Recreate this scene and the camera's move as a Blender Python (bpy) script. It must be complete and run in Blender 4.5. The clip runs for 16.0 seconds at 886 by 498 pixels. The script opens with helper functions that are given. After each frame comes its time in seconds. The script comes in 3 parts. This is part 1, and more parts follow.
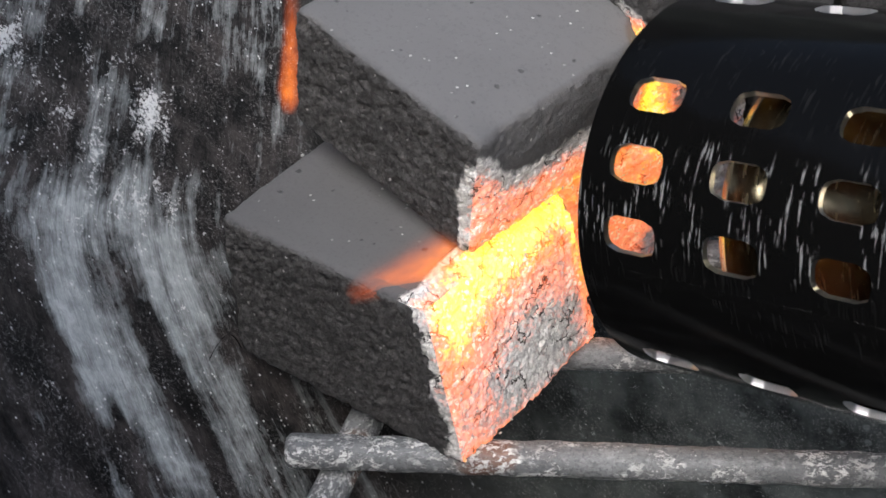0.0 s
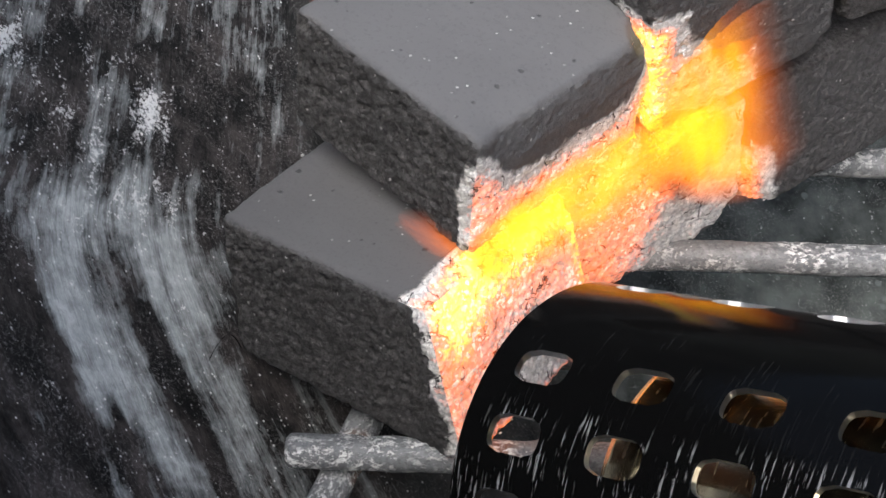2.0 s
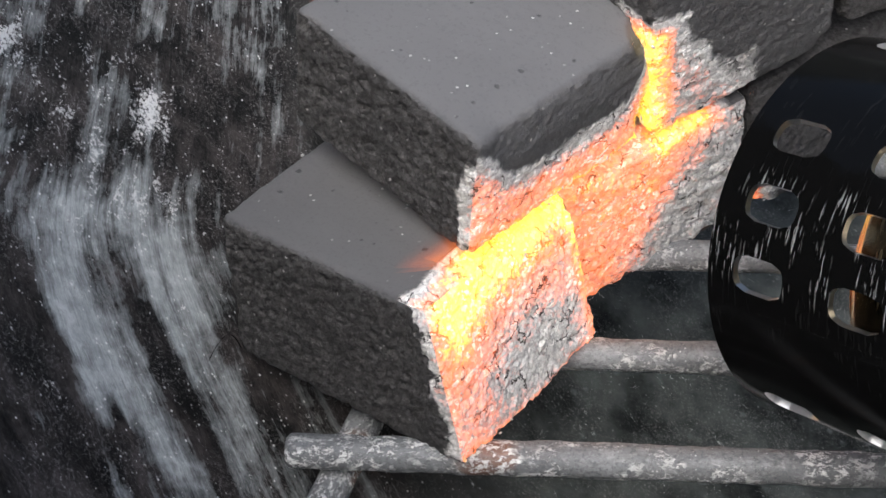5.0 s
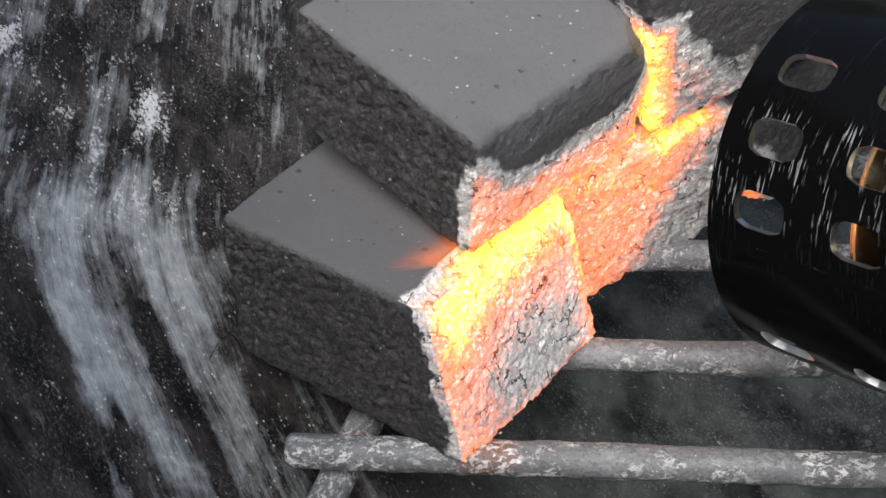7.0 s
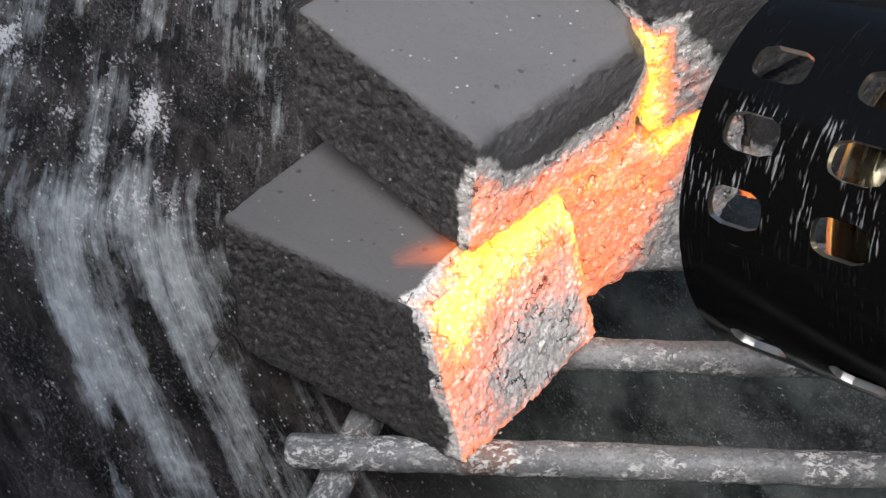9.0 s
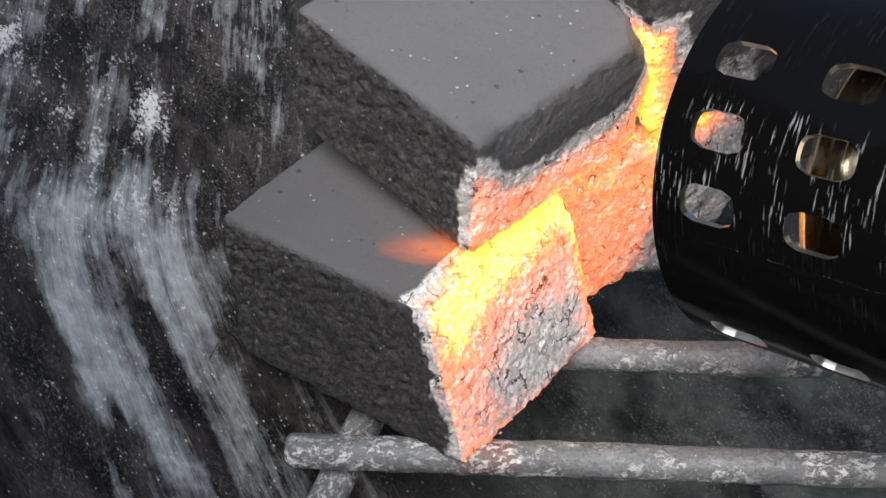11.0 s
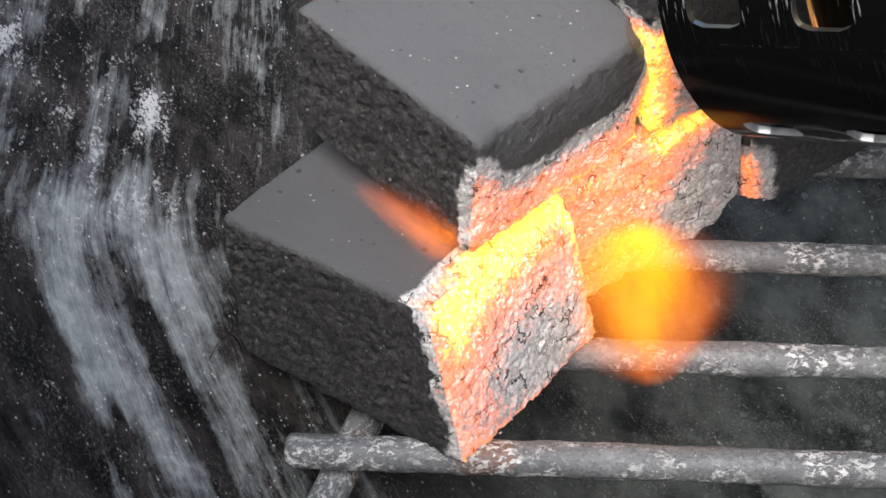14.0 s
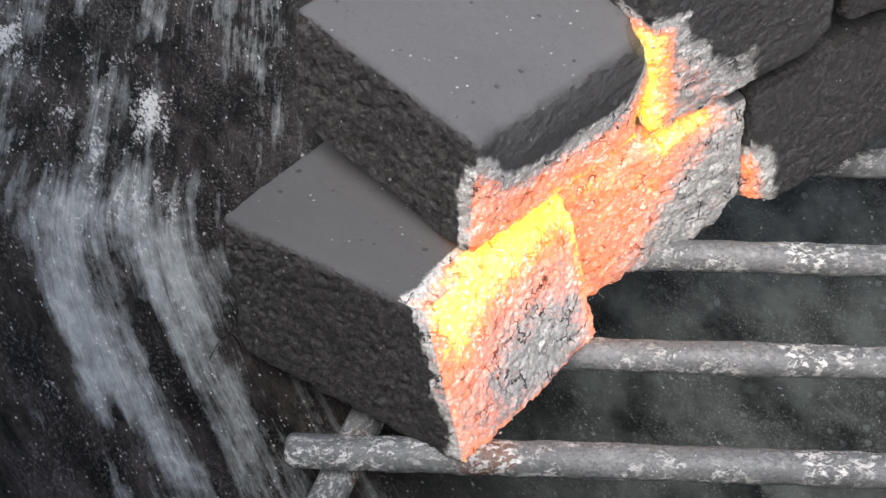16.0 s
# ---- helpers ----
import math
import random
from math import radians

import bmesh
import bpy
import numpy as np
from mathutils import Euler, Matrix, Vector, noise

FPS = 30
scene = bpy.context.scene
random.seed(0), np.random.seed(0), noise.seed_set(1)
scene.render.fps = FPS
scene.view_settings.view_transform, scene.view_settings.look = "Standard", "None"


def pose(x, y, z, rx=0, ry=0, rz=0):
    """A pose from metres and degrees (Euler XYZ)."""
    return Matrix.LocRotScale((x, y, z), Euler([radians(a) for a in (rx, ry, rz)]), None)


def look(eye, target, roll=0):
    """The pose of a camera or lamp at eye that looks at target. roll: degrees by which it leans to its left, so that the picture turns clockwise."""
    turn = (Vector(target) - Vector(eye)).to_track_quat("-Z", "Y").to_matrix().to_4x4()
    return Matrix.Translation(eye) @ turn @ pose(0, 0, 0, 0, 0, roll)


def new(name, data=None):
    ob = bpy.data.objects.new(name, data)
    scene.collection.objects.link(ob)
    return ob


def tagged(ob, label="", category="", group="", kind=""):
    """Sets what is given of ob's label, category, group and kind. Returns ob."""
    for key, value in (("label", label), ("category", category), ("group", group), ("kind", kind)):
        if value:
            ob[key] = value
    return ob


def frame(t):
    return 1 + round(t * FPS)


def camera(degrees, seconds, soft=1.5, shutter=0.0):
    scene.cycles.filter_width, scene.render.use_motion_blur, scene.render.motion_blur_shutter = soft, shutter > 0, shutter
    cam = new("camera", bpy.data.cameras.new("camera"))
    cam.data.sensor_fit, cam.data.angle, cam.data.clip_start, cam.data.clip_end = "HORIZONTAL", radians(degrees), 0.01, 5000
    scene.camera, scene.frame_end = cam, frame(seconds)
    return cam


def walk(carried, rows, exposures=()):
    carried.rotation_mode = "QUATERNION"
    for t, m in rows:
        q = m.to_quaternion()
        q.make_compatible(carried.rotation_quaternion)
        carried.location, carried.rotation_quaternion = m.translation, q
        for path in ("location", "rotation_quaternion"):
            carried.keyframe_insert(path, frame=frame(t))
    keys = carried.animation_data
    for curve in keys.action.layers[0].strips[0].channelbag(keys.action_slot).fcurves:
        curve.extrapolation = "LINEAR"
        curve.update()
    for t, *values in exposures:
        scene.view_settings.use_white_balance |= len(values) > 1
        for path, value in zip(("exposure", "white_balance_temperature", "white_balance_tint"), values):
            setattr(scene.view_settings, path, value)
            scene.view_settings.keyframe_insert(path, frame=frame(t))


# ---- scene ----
# ---------- camera ----------
TILT, DIST = 49.0, 0.335
cam = camera(28, 16.0, soft=1.5, shutter=0.5)
EYE = pose(0, -DIST * math.sin(radians(TILT)), DIST * math.cos(radians(TILT)), TILT)
walk(cam, [(0, EYE), (16, EYE)])

# ---------- light ----------
world = bpy.data.worlds.new("sky")
scene.world = world
world.use_nodes = True
wn = world.node_tree.nodes
sky = wn.new("ShaderNodeTexSky")
sky.sky_type, sky.sun_disc = "NISHITA", False
sky.sun_elevation, sky.sun_rotation = radians(48), radians(198)
sky.air_density, sky.dust_density = 1.0, 3.0
world.node_tree.links.new(sky.outputs[0], wn["Background"].inputs[0])
wn["Background"].inputs[1].default_value = 0.16
sun = new("sun", bpy.data.lights.new("sun", "SUN"))
sun.data.energy, sun.data.angle, sun.data.color = 5.0, radians(48), (1.0, 0.985, 0.985)
sun.matrix_world = look((-0.13, -0.40, 0.46), (0, 0, 0))
scene.view_settings.exposure = 0.33


# ---------- material helpers ----------
class Nodes:
    """A small builder for node materials."""

    def __init__(self, name):
        self.mat = bpy.data.materials.new(name)
        self.mat.use_nodes = True
        self.tree = self.mat.node_tree
        self.bsdf = self.tree.nodes["Principled BSDF"]
        self.out = self.tree.nodes["Material Output"]

    def put(self, socket, value):
        if isinstance(value, bpy.types.NodeSocket):
            self.tree.links.new(value, socket)
        elif isinstance(value, tuple) and len(value) == 3 and socket.type == "RGBA":
            socket.default_value = (*value, 1)
        else:
            socket.default_value = value

    def node(self, kind, out=0, set=(), **inputs):
        n = self.tree.nodes.new("ShaderNode" + kind)
        for key, value in dict(set).items():
            if key == "operation":
                n.operation = value
            elif key == "attribute_name":
                n.attribute_name = value
            elif key == "feature":
                n.feature = value
            elif key == "data_type":
                n.data_type = value
        for key, value in inputs.items():
            sock = n.inputs[int(key[1:])] if key[0] == "i" and key[1:].isdigit() else n.inputs[key]
            self.put(sock, value)
        return n.outputs[out]

    def math(self, op, a, b=0.0, clamp=False):
        n = self.tree.nodes.new("ShaderNodeMath")
        n.operation, n.use_clamp = op, clamp
        self.put(n.inputs[0], a)
        self.put(n.inputs[1], b)
        return n.outputs[0]

    def coords(self, kind="Object"):
        return self.tree.nodes.new("ShaderNodeTexCoord").outputs[kind]

    def scaled(self, vector, sx, sy, sz):
        return self.node("Mapping", Vector=vector, Scale=(sx, sy, sz))

    def noise(self, vector, scale, detail=4.0, rough=0.6, out=0):
        return self.node("TexNoise", out, Vector=vector, Scale=scale, Detail=detail, Roughness=rough)

    def voronoi(self, vector, scale, feature="F1", out=0):
        return self.node("TexVoronoi", out, set={"feature": feature}, Vector=vector, Scale=scale)

    def ramp(self, value, *stops):
        n = self.tree.nodes.new("ShaderNodeValToRGB")
        el = n.color_ramp.elements
        while len(el) < len(stops):
            el.new(0.5)
        for e, (at, colour) in zip(el, stops):
            e.position = at
            e.color = (*colour, 1) if isinstance(colour, tuple) else (colour, colour, colour, 1)
        self.put(n.inputs[0], value)
        return n.outputs[0]

    def mix(self, fac, a, b):
        n = self.tree.nodes.new("ShaderNodeMix")
        n.data_type = "RGBA"
        self.put(n.inputs[0], fac)
        self.put(n.inputs[6], a)
        self.put(n.inputs[7], b)
        return n.outputs[2]

    def attribute(self, name):
        return self.node("Attribute", 2, set={"attribute_name": name})

    def bump(self, height, strength, distance):
        return self.node("Bump", Strength=strength, Distance=distance, Height=height)

    def surface(self, **inputs):
        for key, value in inputs.items():
            self.put(self.bsdf.inputs[key.replace("_", " ")], value)
        return self.mat


def charcoal_material():
    """Pressed charcoal: grey pressed faces, coarse dark sides, cracked pale ash and glowing crust where it burns."""
    n = Nodes("charcoal")
    p = n.coords()

    def shaken(scale, amount):
        """The place, shifted about by a small noise."""
        push = n.node("VectorMath", set={"operation": "SUBTRACT"}, i0=n.noise(p, scale, 3, out=1), i1=(0.5, 0.5, 0.5))
        push = n.node("VectorMath", set={"operation": "MULTIPLY"}, i0=push, i1=(amount, amount, amount))
        return n.node("VectorMath", set={"operation": "ADD"}, i0=p, i1=push)

    def share(vector, scale):
        """Two random numbers for each cell."""
        split = n.tree.nodes.new("ShaderNodeSeparateXYZ")
        n.put(split.inputs[0], n.voronoi(vector, scale, out=1))
        return split.outputs[0], split.outputs[1]

    heat, rough = n.attribute("burn"), n.attribute("coarse")
    grain = n.noise(p, 1500, 4, 0.7)
    lumps = n.noise(p, 900, 6, 0.75)
    smudge = n.noise(p, 45, 4)
    pits = n.ramp(n.voronoi(p, 1300), (0.05, 0.0), (0.45, 1.0))
    # unburnt colour
    smooth_c = n.mix(smudge, (0.096, 0.095, 0.098), (0.124, 0.123, 0.126))
    smooth_c = n.mix(n.ramp(grain, (0.36, 0.45), (0.46, 0.0)), smooth_c, (0.08, 0.08, 0.08))
    mark = n.ramp(n.math("ADD", n.voronoi(shaken(700, 0.0012), 260), n.math("MULTIPLY", n.math("SUBTRACT", n.noise(p, 60, 2), 0.5), 0.5)), (0.04, 1.0), (0.09, 0.0))
    smooth_c = n.mix(n.math("MULTIPLY", mark, 0.75), smooth_c, (0.045, 0.044, 0.045))
    rough_c = n.mix(n.ramp(lumps, (0.38, 0.0), (0.60, 1.0)), (0.020, 0.019, 0.019), (0.094, 0.090, 0.090))
    rough_c = n.mix(n.ramp(n.noise(p, 70, 3), (0.35, 0.0), (0.65, 0.5)), rough_c, (0.035, 0.034, 0.034))
    coal = n.mix(rough, smooth_c, rough_c)
    speck = n.ramp(n.voronoi(shaken(1500, 0.0006), 520), (0.0, 1.0), (0.10, 1.0), (0.15, 0.0))
    speck = n.math("MULTIPLY", speck, n.ramp(n.noise(p, 150, 2), (0.50, 0.0), (0.62, 0.85)))
    coal = n.mix(speck, coal, (0.42, 0.41, 0.40))
    # ash: crumbs of differing grey, split by dark cracks
    ragged = n.math("ADD", heat, n.math("MULTIPLY", n.math("SUBTRACT", n.noise(p, 420, 5, 0.7), 0.5), 0.36))
    crumb, crumb_glow = share(shaken(1300, 0.0006), 1250)
    ash_c = n.mix(n.math("ADD", n.math("MULTIPLY", crumb, 0.5), n.math("MULTIPLY", n.ramp(n.noise(p, 700, 6, 0.75), (0.35, 0.0), (0.65, 1.0)), 0.5)), (0.44, 0.425, 0.41), (0.90, 0.88, 0.85))
    ash_c = n.mix(n.ramp(n.noise(p, 95, 4), (0.52, 0.0), (0.70, 0.5)), ash_c, (0.30, 0.298, 0.30))
    gap = n.node("TexVoronoi", set={"feature": "DISTANCE_TO_EDGE"}, Vector=shaken(340, 0.0050), Scale=205)
    some = n.ramp(n.noise(p, 210, 2), (0.50, 0.0), (0.58, 1.0))
    crack = n.math("SUBTRACT", 1.0, n.math("MULTIPLY", n.ramp(gap, (0.0, 1.0), (0.014, 1.0), (0.036, 0.0)), some))
    seam = n.ramp(n.node("TexVoronoi", set={"feature": "DISTANCE_TO_EDGE"}, Vector=shaken(900, 0.0012), Scale=900), (0.0, 0.68), (0.10, 1.0))
    ash_c = n.mix(seam, (0.16, 0.145, 0.14), ash_c)
    ash_c = n.mix(crack, (0.035, 0.028, 0.026), ash_c)
    ash = n.math("MULTIPLY", n.ramp(ragged, (0.03, 0.0), (0.15, 1.0)), n.ramp(heat, (0.015, 0.0), (0.07, 1.0)))
    base = n.mix(ash, coal, ash_c)
    # white scales of ash lying on the glow
    flat = n.scaled(shaken(500, 0.0016), 1.0, 0.62, 1.25)
    big, _ = share(flat, 820)
    small, _ = share(shaken(900, 0.0008), 1900)
    there = n.ramp(n.noise(p, 150, 3), (0.36, 0.0), (0.56, 1.0))
    inside = n.ramp(n.voronoi(flat, 820), (0.40, 1.0), (0.52, 0.0))
    white = n.math("MAXIMUM", n.math("MULTIPLY", n.ramp(big, (0.80, 0.0), (0.82, 1.0)), inside), n.ramp(small, (0.80, 0.0), (0.84, 0.85)))
    white = n.math("MULTIPLY", n.math("MULTIPLY", white, there), n.math("MULTIPLY", ash, crack))
    base = n.mix(n.ramp(heat, (0.45, 0.0), (0.75, 0.62)), base, (0.24, 0.15, 0.10))
    base = n.mix(white, base, (0.94, 0.92, 0.89))
    # glow, uneven from grain to grain
    glow = n.math("ADD", heat, n.math("MULTIPLY", n.math("SUBTRACT", n.noise(p, 240, 6, 0.72), 0.5), 0.50))
    glow = n.math("ADD", glow, n.math("MULTIPLY", n.math("SUBTRACT", crumb_glow, 0.5), 0.20))
    glow = n.math("ADD", glow, n.math("MULTIPLY", n.math("SUBTRACT", 1.0, seam), 0.10))
    glow = n.math("SUBTRACT", glow, n.math("MULTIPLY", n.math("SUBTRACT", 1.0, crack), 0.12))
    colour = n.ramp(glow, (0.0, (0, 0, 0)), (0.40, (0.0, 0.0, 0.0)), (0.50, (0.28, 0.042, 0.010)), (0.62, (0.72, 0.130, 0.024)),
                    (0.80, (0.80, 0.22, 0.03)), (0.91, (0.92, 0.46, 0.02)), (1.0, (1.05, 0.78, 0.05)))
    colour = n.mix(n.math("MULTIPLY", white, n.ramp(heat, (0.4, 0.0), (0.6, 0.75))), colour, (0.30, 0.20, 0.12))
    height = n.math("ADD", n.math("MULTIPLY", lumps, n.math("ADD", n.math("MULTIPLY", rough, 1.3), 0.05)), n.math("MULTIPLY", pits, n.math("MULTIPLY", rough, 0.4)))
    height = n.math("ADD", height, n.math("MULTIPLY", n.math("MULTIPLY", crumb, ash), 0.28))
    height = n.math("ADD", height, n.math("MULTIPLY", n.math("MULTIPLY", n.math("ADD", crack, seam), ash), 0.4))
    height = n.math("SUBTRACT", n.math("ADD", height, n.math("MULTIPLY", white, 0.5)), n.math("MULTIPLY", mark, 0.3))
    return n.surface(Base_Color=base, Roughness=0.85, Specular_IOR_Level=0.25, Emission_Color=colour, Emission_Strength=1.0,
                     Normal=n.bump(height, 1.0, 0.0005))


def bar_material():
    """Sooty steel rod with white ash crust and spots of rust."""
    n = Nodes("sooty_steel")
    p = n.coords()
    tone = n.mix(n.noise(n.scaled(p, 0.5, 1, 1), 110, 6, 0.65), (0.065, 0.068, 0.072), (0.29, 0.298, 0.305))
    tone = n.mix(n.ramp(n.noise(p, 1400, 4, 0.7), (0.40, 0.6), (0.50, 0.0)), tone, (0.07, 0.072, 0.075))
    crust = n.ramp(n.noise(n.scaled(p, 0.7, 1, 1), 900, 9, 0.8), (0.51, 0.0), (0.545, 1.0))
    patch = n.ramp(n.noise(n.scaled(p, 1, 1.6, 1.6), 95, 4, 0.6), (0.44, 0.10), (0.58, 1.0))
    crust = n.math("MULTIPLY", crust, patch)
    bits = n.ramp(n.voronoi(p, 1100), (0.12, 1.0), (0.2, 0.0))
    crust = n.math("MAXIMUM", crust, n.math("MULTIPLY", bits, n.ramp(n.noise(p, 300, 2), (0.54, 0.0), (0.60, 0.9))))
    rust = n.ramp(n.noise(n.scaled(p, 0.6, 1, 1), 75, 4), (0.64, 0.0), (0.70, 0.7))
    base = n.mix(rust, tone, (0.22, 0.10, 0.055))
    base = n.mix(crust, base, (0.80, 0.80, 0.785))
    height = n.math("ADD", n.math("MULTIPLY", crust, 0.7), n.math("MULTIPLY", n.noise(p, 900, 4), 0.8))
    return n.surface(Base_Color=base, Roughness=n.ramp(n.noise(p, 200), (0.3, 0.42), (0.7, 0.75)), Metallic=0.15,
                     Normal=n.bump(height, 0.7, 0.0004))


# wiped patches on the bowl: place across and down the slope, half widths, strength
WIPES = ((-0.055, -0.01, 0.01, 0.01, 0.34), (-0.052, 0.004, 0.008, 0.009, 0.22), (-0.0645, 0.004, 0.003, 0.012, 0.449),
         (-0.063, 0.016, 0.0036, 0.01, 0.415), (-0.0612, 0.031, 0.003, 0.012, 0.485), (-0.0495, 0.008, 0.0045, 0.01, 0.293),
         (-0.05, 0.028, 0.0045, 0.014, 0.242), (-0.0577, -0.027, 0.0018, 0.006, 0.321), (-0.0535, -0.024, 0.0016, 0.005, 0.278),
         (-0.0604, -0.0172, 0.0011, 0.006, 0.257), (-0.035, -0.038, 0.0035, 0.006, 0.193), (-0.074, -0.037, 0.0025, 0.008, 0.193),
         (-0.07, -0.006, 0.01, 0.01, 0.139), (-0.0565, 0.0175, 0.0014, 0.01, -0.725), (-0.0652, 0.0317, 0.0018, 0.006, -0.629),
         (-0.074, 0.0225, 0.004, 0.02, -0.288), (-0.046, -0.022, 0.006, 0.012, -0.531), (-0.07, 0.012, 0.0022, 0.014, -0.5),
         (-0.0555, 0.034, 0.0016, 0.012, -0.5), (-0.042, 0.02, 0.0025, 0.014, -0.35), (-0.0665, -0.03, 0.003, 0.012, -0.4))


# crusts of granular white ash: place across and down the slope, half widths, amount
GRAINS = ((-0.0550, -0.0215, 0.0022, 0.0075, 1.0), (-0.0531, -0.0270, 0.0024, 0.0040, 1.0), (-0.0505, -0.0215, 0.0018, 0.0055, 0.75),
          (-0.0607, -0.0170, 0.0015, 0.0085, 0.9), (-0.0745, -0.0355, 0.0040, 0.0065, 1.0), (-0.0495, -0.0090, 0.0035, 0.0060, 0.55),
          (-0.0590, -0.0340, 0.0030, 0.0050, 0.5), (-0.0660, -0.0270, 0.0060, 0.0120, 0.42), (-0.0560, -0.0060, 0.0060, 0.0060, 0.5))


def bowl_material():
    """Black enamel with wiped streaks of pale ash running down the slope, and loose specks."""
    n = Nodes("ashy_enamel")
    uv = n.coords("UV")
    p = n.coords()
    warp = n.node("VectorMath", set={"operation": "ADD"}, i0=uv, i1=n.node("VectorMath", set={"operation": "MULTIPLY"}, i0=n.noise(uv, 60, 4, out=1), i1=(0.0022, 0.0, 0.0)))
    long = n.noise(n.scaled(warp, 420, 22, 1), 1.0, 7, 0.68)
    fine = n.noise(n.scaled(warp, 2600, 130, 1), 1.0, 6, 0.8)
    broad = n.noise(n.scaled(warp, 90, 24, 1), 1.0, 3, 0.55)
    cover = n.math("ADD", n.math("MULTIPLY", n.math("SUBTRACT", long, 0.5), 1.5), n.math("MULTIPLY", n.math("SUBTRACT", fine, 0.5), 0.35))
    cover = n.math("ADD", n.math("ADD", cover, 0.51), n.math("MULTIPLY", n.math("SUBTRACT", broad, 0.5), 0.6))
    split = n.tree.nodes.new("ShaderNodeSeparateXYZ")
    n.put(split.inputs[0], warp)
    across, down = split.outputs[0], split.outputs[1]

    def spots(table, total):
        """Soft spots of the table, added up."""
        for u0, v0, su, sv, amount in table:
            du = n.math("DIVIDE", n.math("SUBTRACT", across, u0), su)
            dv = n.math("DIVIDE", n.math("SUBTRACT", down, v0), sv)
            far = n.math("ADD", n.math("MULTIPLY", du, du), n.math("MULTIPLY", dv, dv))
            total = n.math("ADD", total, n.math("MULTIPLY", n.math("POWER", 2.718, n.math("MULTIPLY", far, -1.0)), amount))
        return total

    cover = spots(WIPES, cover)
    crusty = spots(GRAINS, 0.0)
    cover = n.math("ADD", cover, n.math("MULTIPLY", n.math("SUBTRACT", n.noise(n.scaled(warp, 190, 95, 1), 1.0, 7, 0.75), 0.5), 1.5))
    bottom = n.node("MapRange", Value=across, i1=-0.032, i2=-0.004, i3=0.0, i4=1.0)
    cover = n.math("SUBTRACT", cover, n.math("MULTIPLY", bottom, 1.2))
    streak = n.ramp(cover, (0.54, 0.0), (0.60, 0.22), (0.72, 0.42), (0.80, 0.68), (1.10, 1.0))
    streak = n.math("MULTIPLY", streak, n.ramp(n.math("ADD", n.math("MULTIPLY", fine, 0.6), n.math("MULTIPLY", n.noise(p, 420, 5, 0.7), 0.4)), (0.36, 0.45), (0.58, 1.0)))
    dust = n.math("MULTIPLY", n.ramp(n.noise(p, 1500, 6, 0.85), (0.53, 0.0), (0.62, 0.9)), n.ramp(n.noise(p, 75, 4), (0.42, 0.08), (0.58, 0.9)))
    grit = n.math("ADD", n.math("MULTIPLY", n.noise(p, 1150, 7, 0.8), 0.7), n.math("MULTIPLY", n.noise(n.scaled(warp, 420, 150, 1), 1.0, 5, 0.7), 0.5))
    clump = n.ramp(n.math("ADD", grit, n.math("MULTIPLY", crusty, 0.116)), (0.716, 0.0), (0.748, 1.0))
    flakes = n.math("MULTIPLY", n.ramp(n.voronoi(p, 800), (0.14, 1.0), (0.24, 0.0)), n.ramp(n.noise(p, 420, 3), (0.555, 0.0), (0.60, 1.0)))
    base = n.mix(streak, n.ramp(n.math("MULTIPLY", n.math("ADD", fine, n.math("MULTIPLY", n.noise(p, 95, 8, 0.8), 2.0)), 0.333), (0.46, (0.006, 0.006, 0.006)), (0.63, (0.082, 0.072, 0.069))), n.mix(n.noise(p, 160, 5, 0.7), (0.20, 0.222, 0.224), (0.76, 0.80, 0.80)))
    haze = n.ramp(n.noise(p, 62, 7, 0.66), (0.36, (0.012, 0.014, 0.013)), (0.66, (0.135, 0.150, 0.140)))
    blot = n.math("MULTIPLY", n.ramp(n.voronoi(p, 240), (0.16, 0.5), (0.26, 0.0)), n.ramp(n.noise(p, 80, 2), (0.50, 0.0), (0.60, 1.0)))
    haze = n.mix(blot, haze, (0.24, 0.26, 0.26))
    base = n.mix(bottom, base, haze)
    base = n.mix(dust, base, (0.26, 0.25, 0.245))
    flakes = n.math("MULTIPLY", flakes, n.math("SUBTRACT", 1.0, n.math("MULTIPLY", bottom, 0.75)))
    base = n.mix(n.math("MAXIMUM", flakes, clump), base, (0.74, 0.74, 0.73))
    height = n.math("ADD", n.math("MULTIPLY", dust, 0.5), n.math("ADD", n.math("MULTIPLY", streak, 0.3), n.math("ADD", flakes, clump)))
    return n.surface(Base_Color=base, Roughness=n.ramp(streak, (0.0, 0.45), (0.6, 0.85)), Specular_IOR_Level=0.2, Normal=n.bump(height, 0.5, 0.0005))


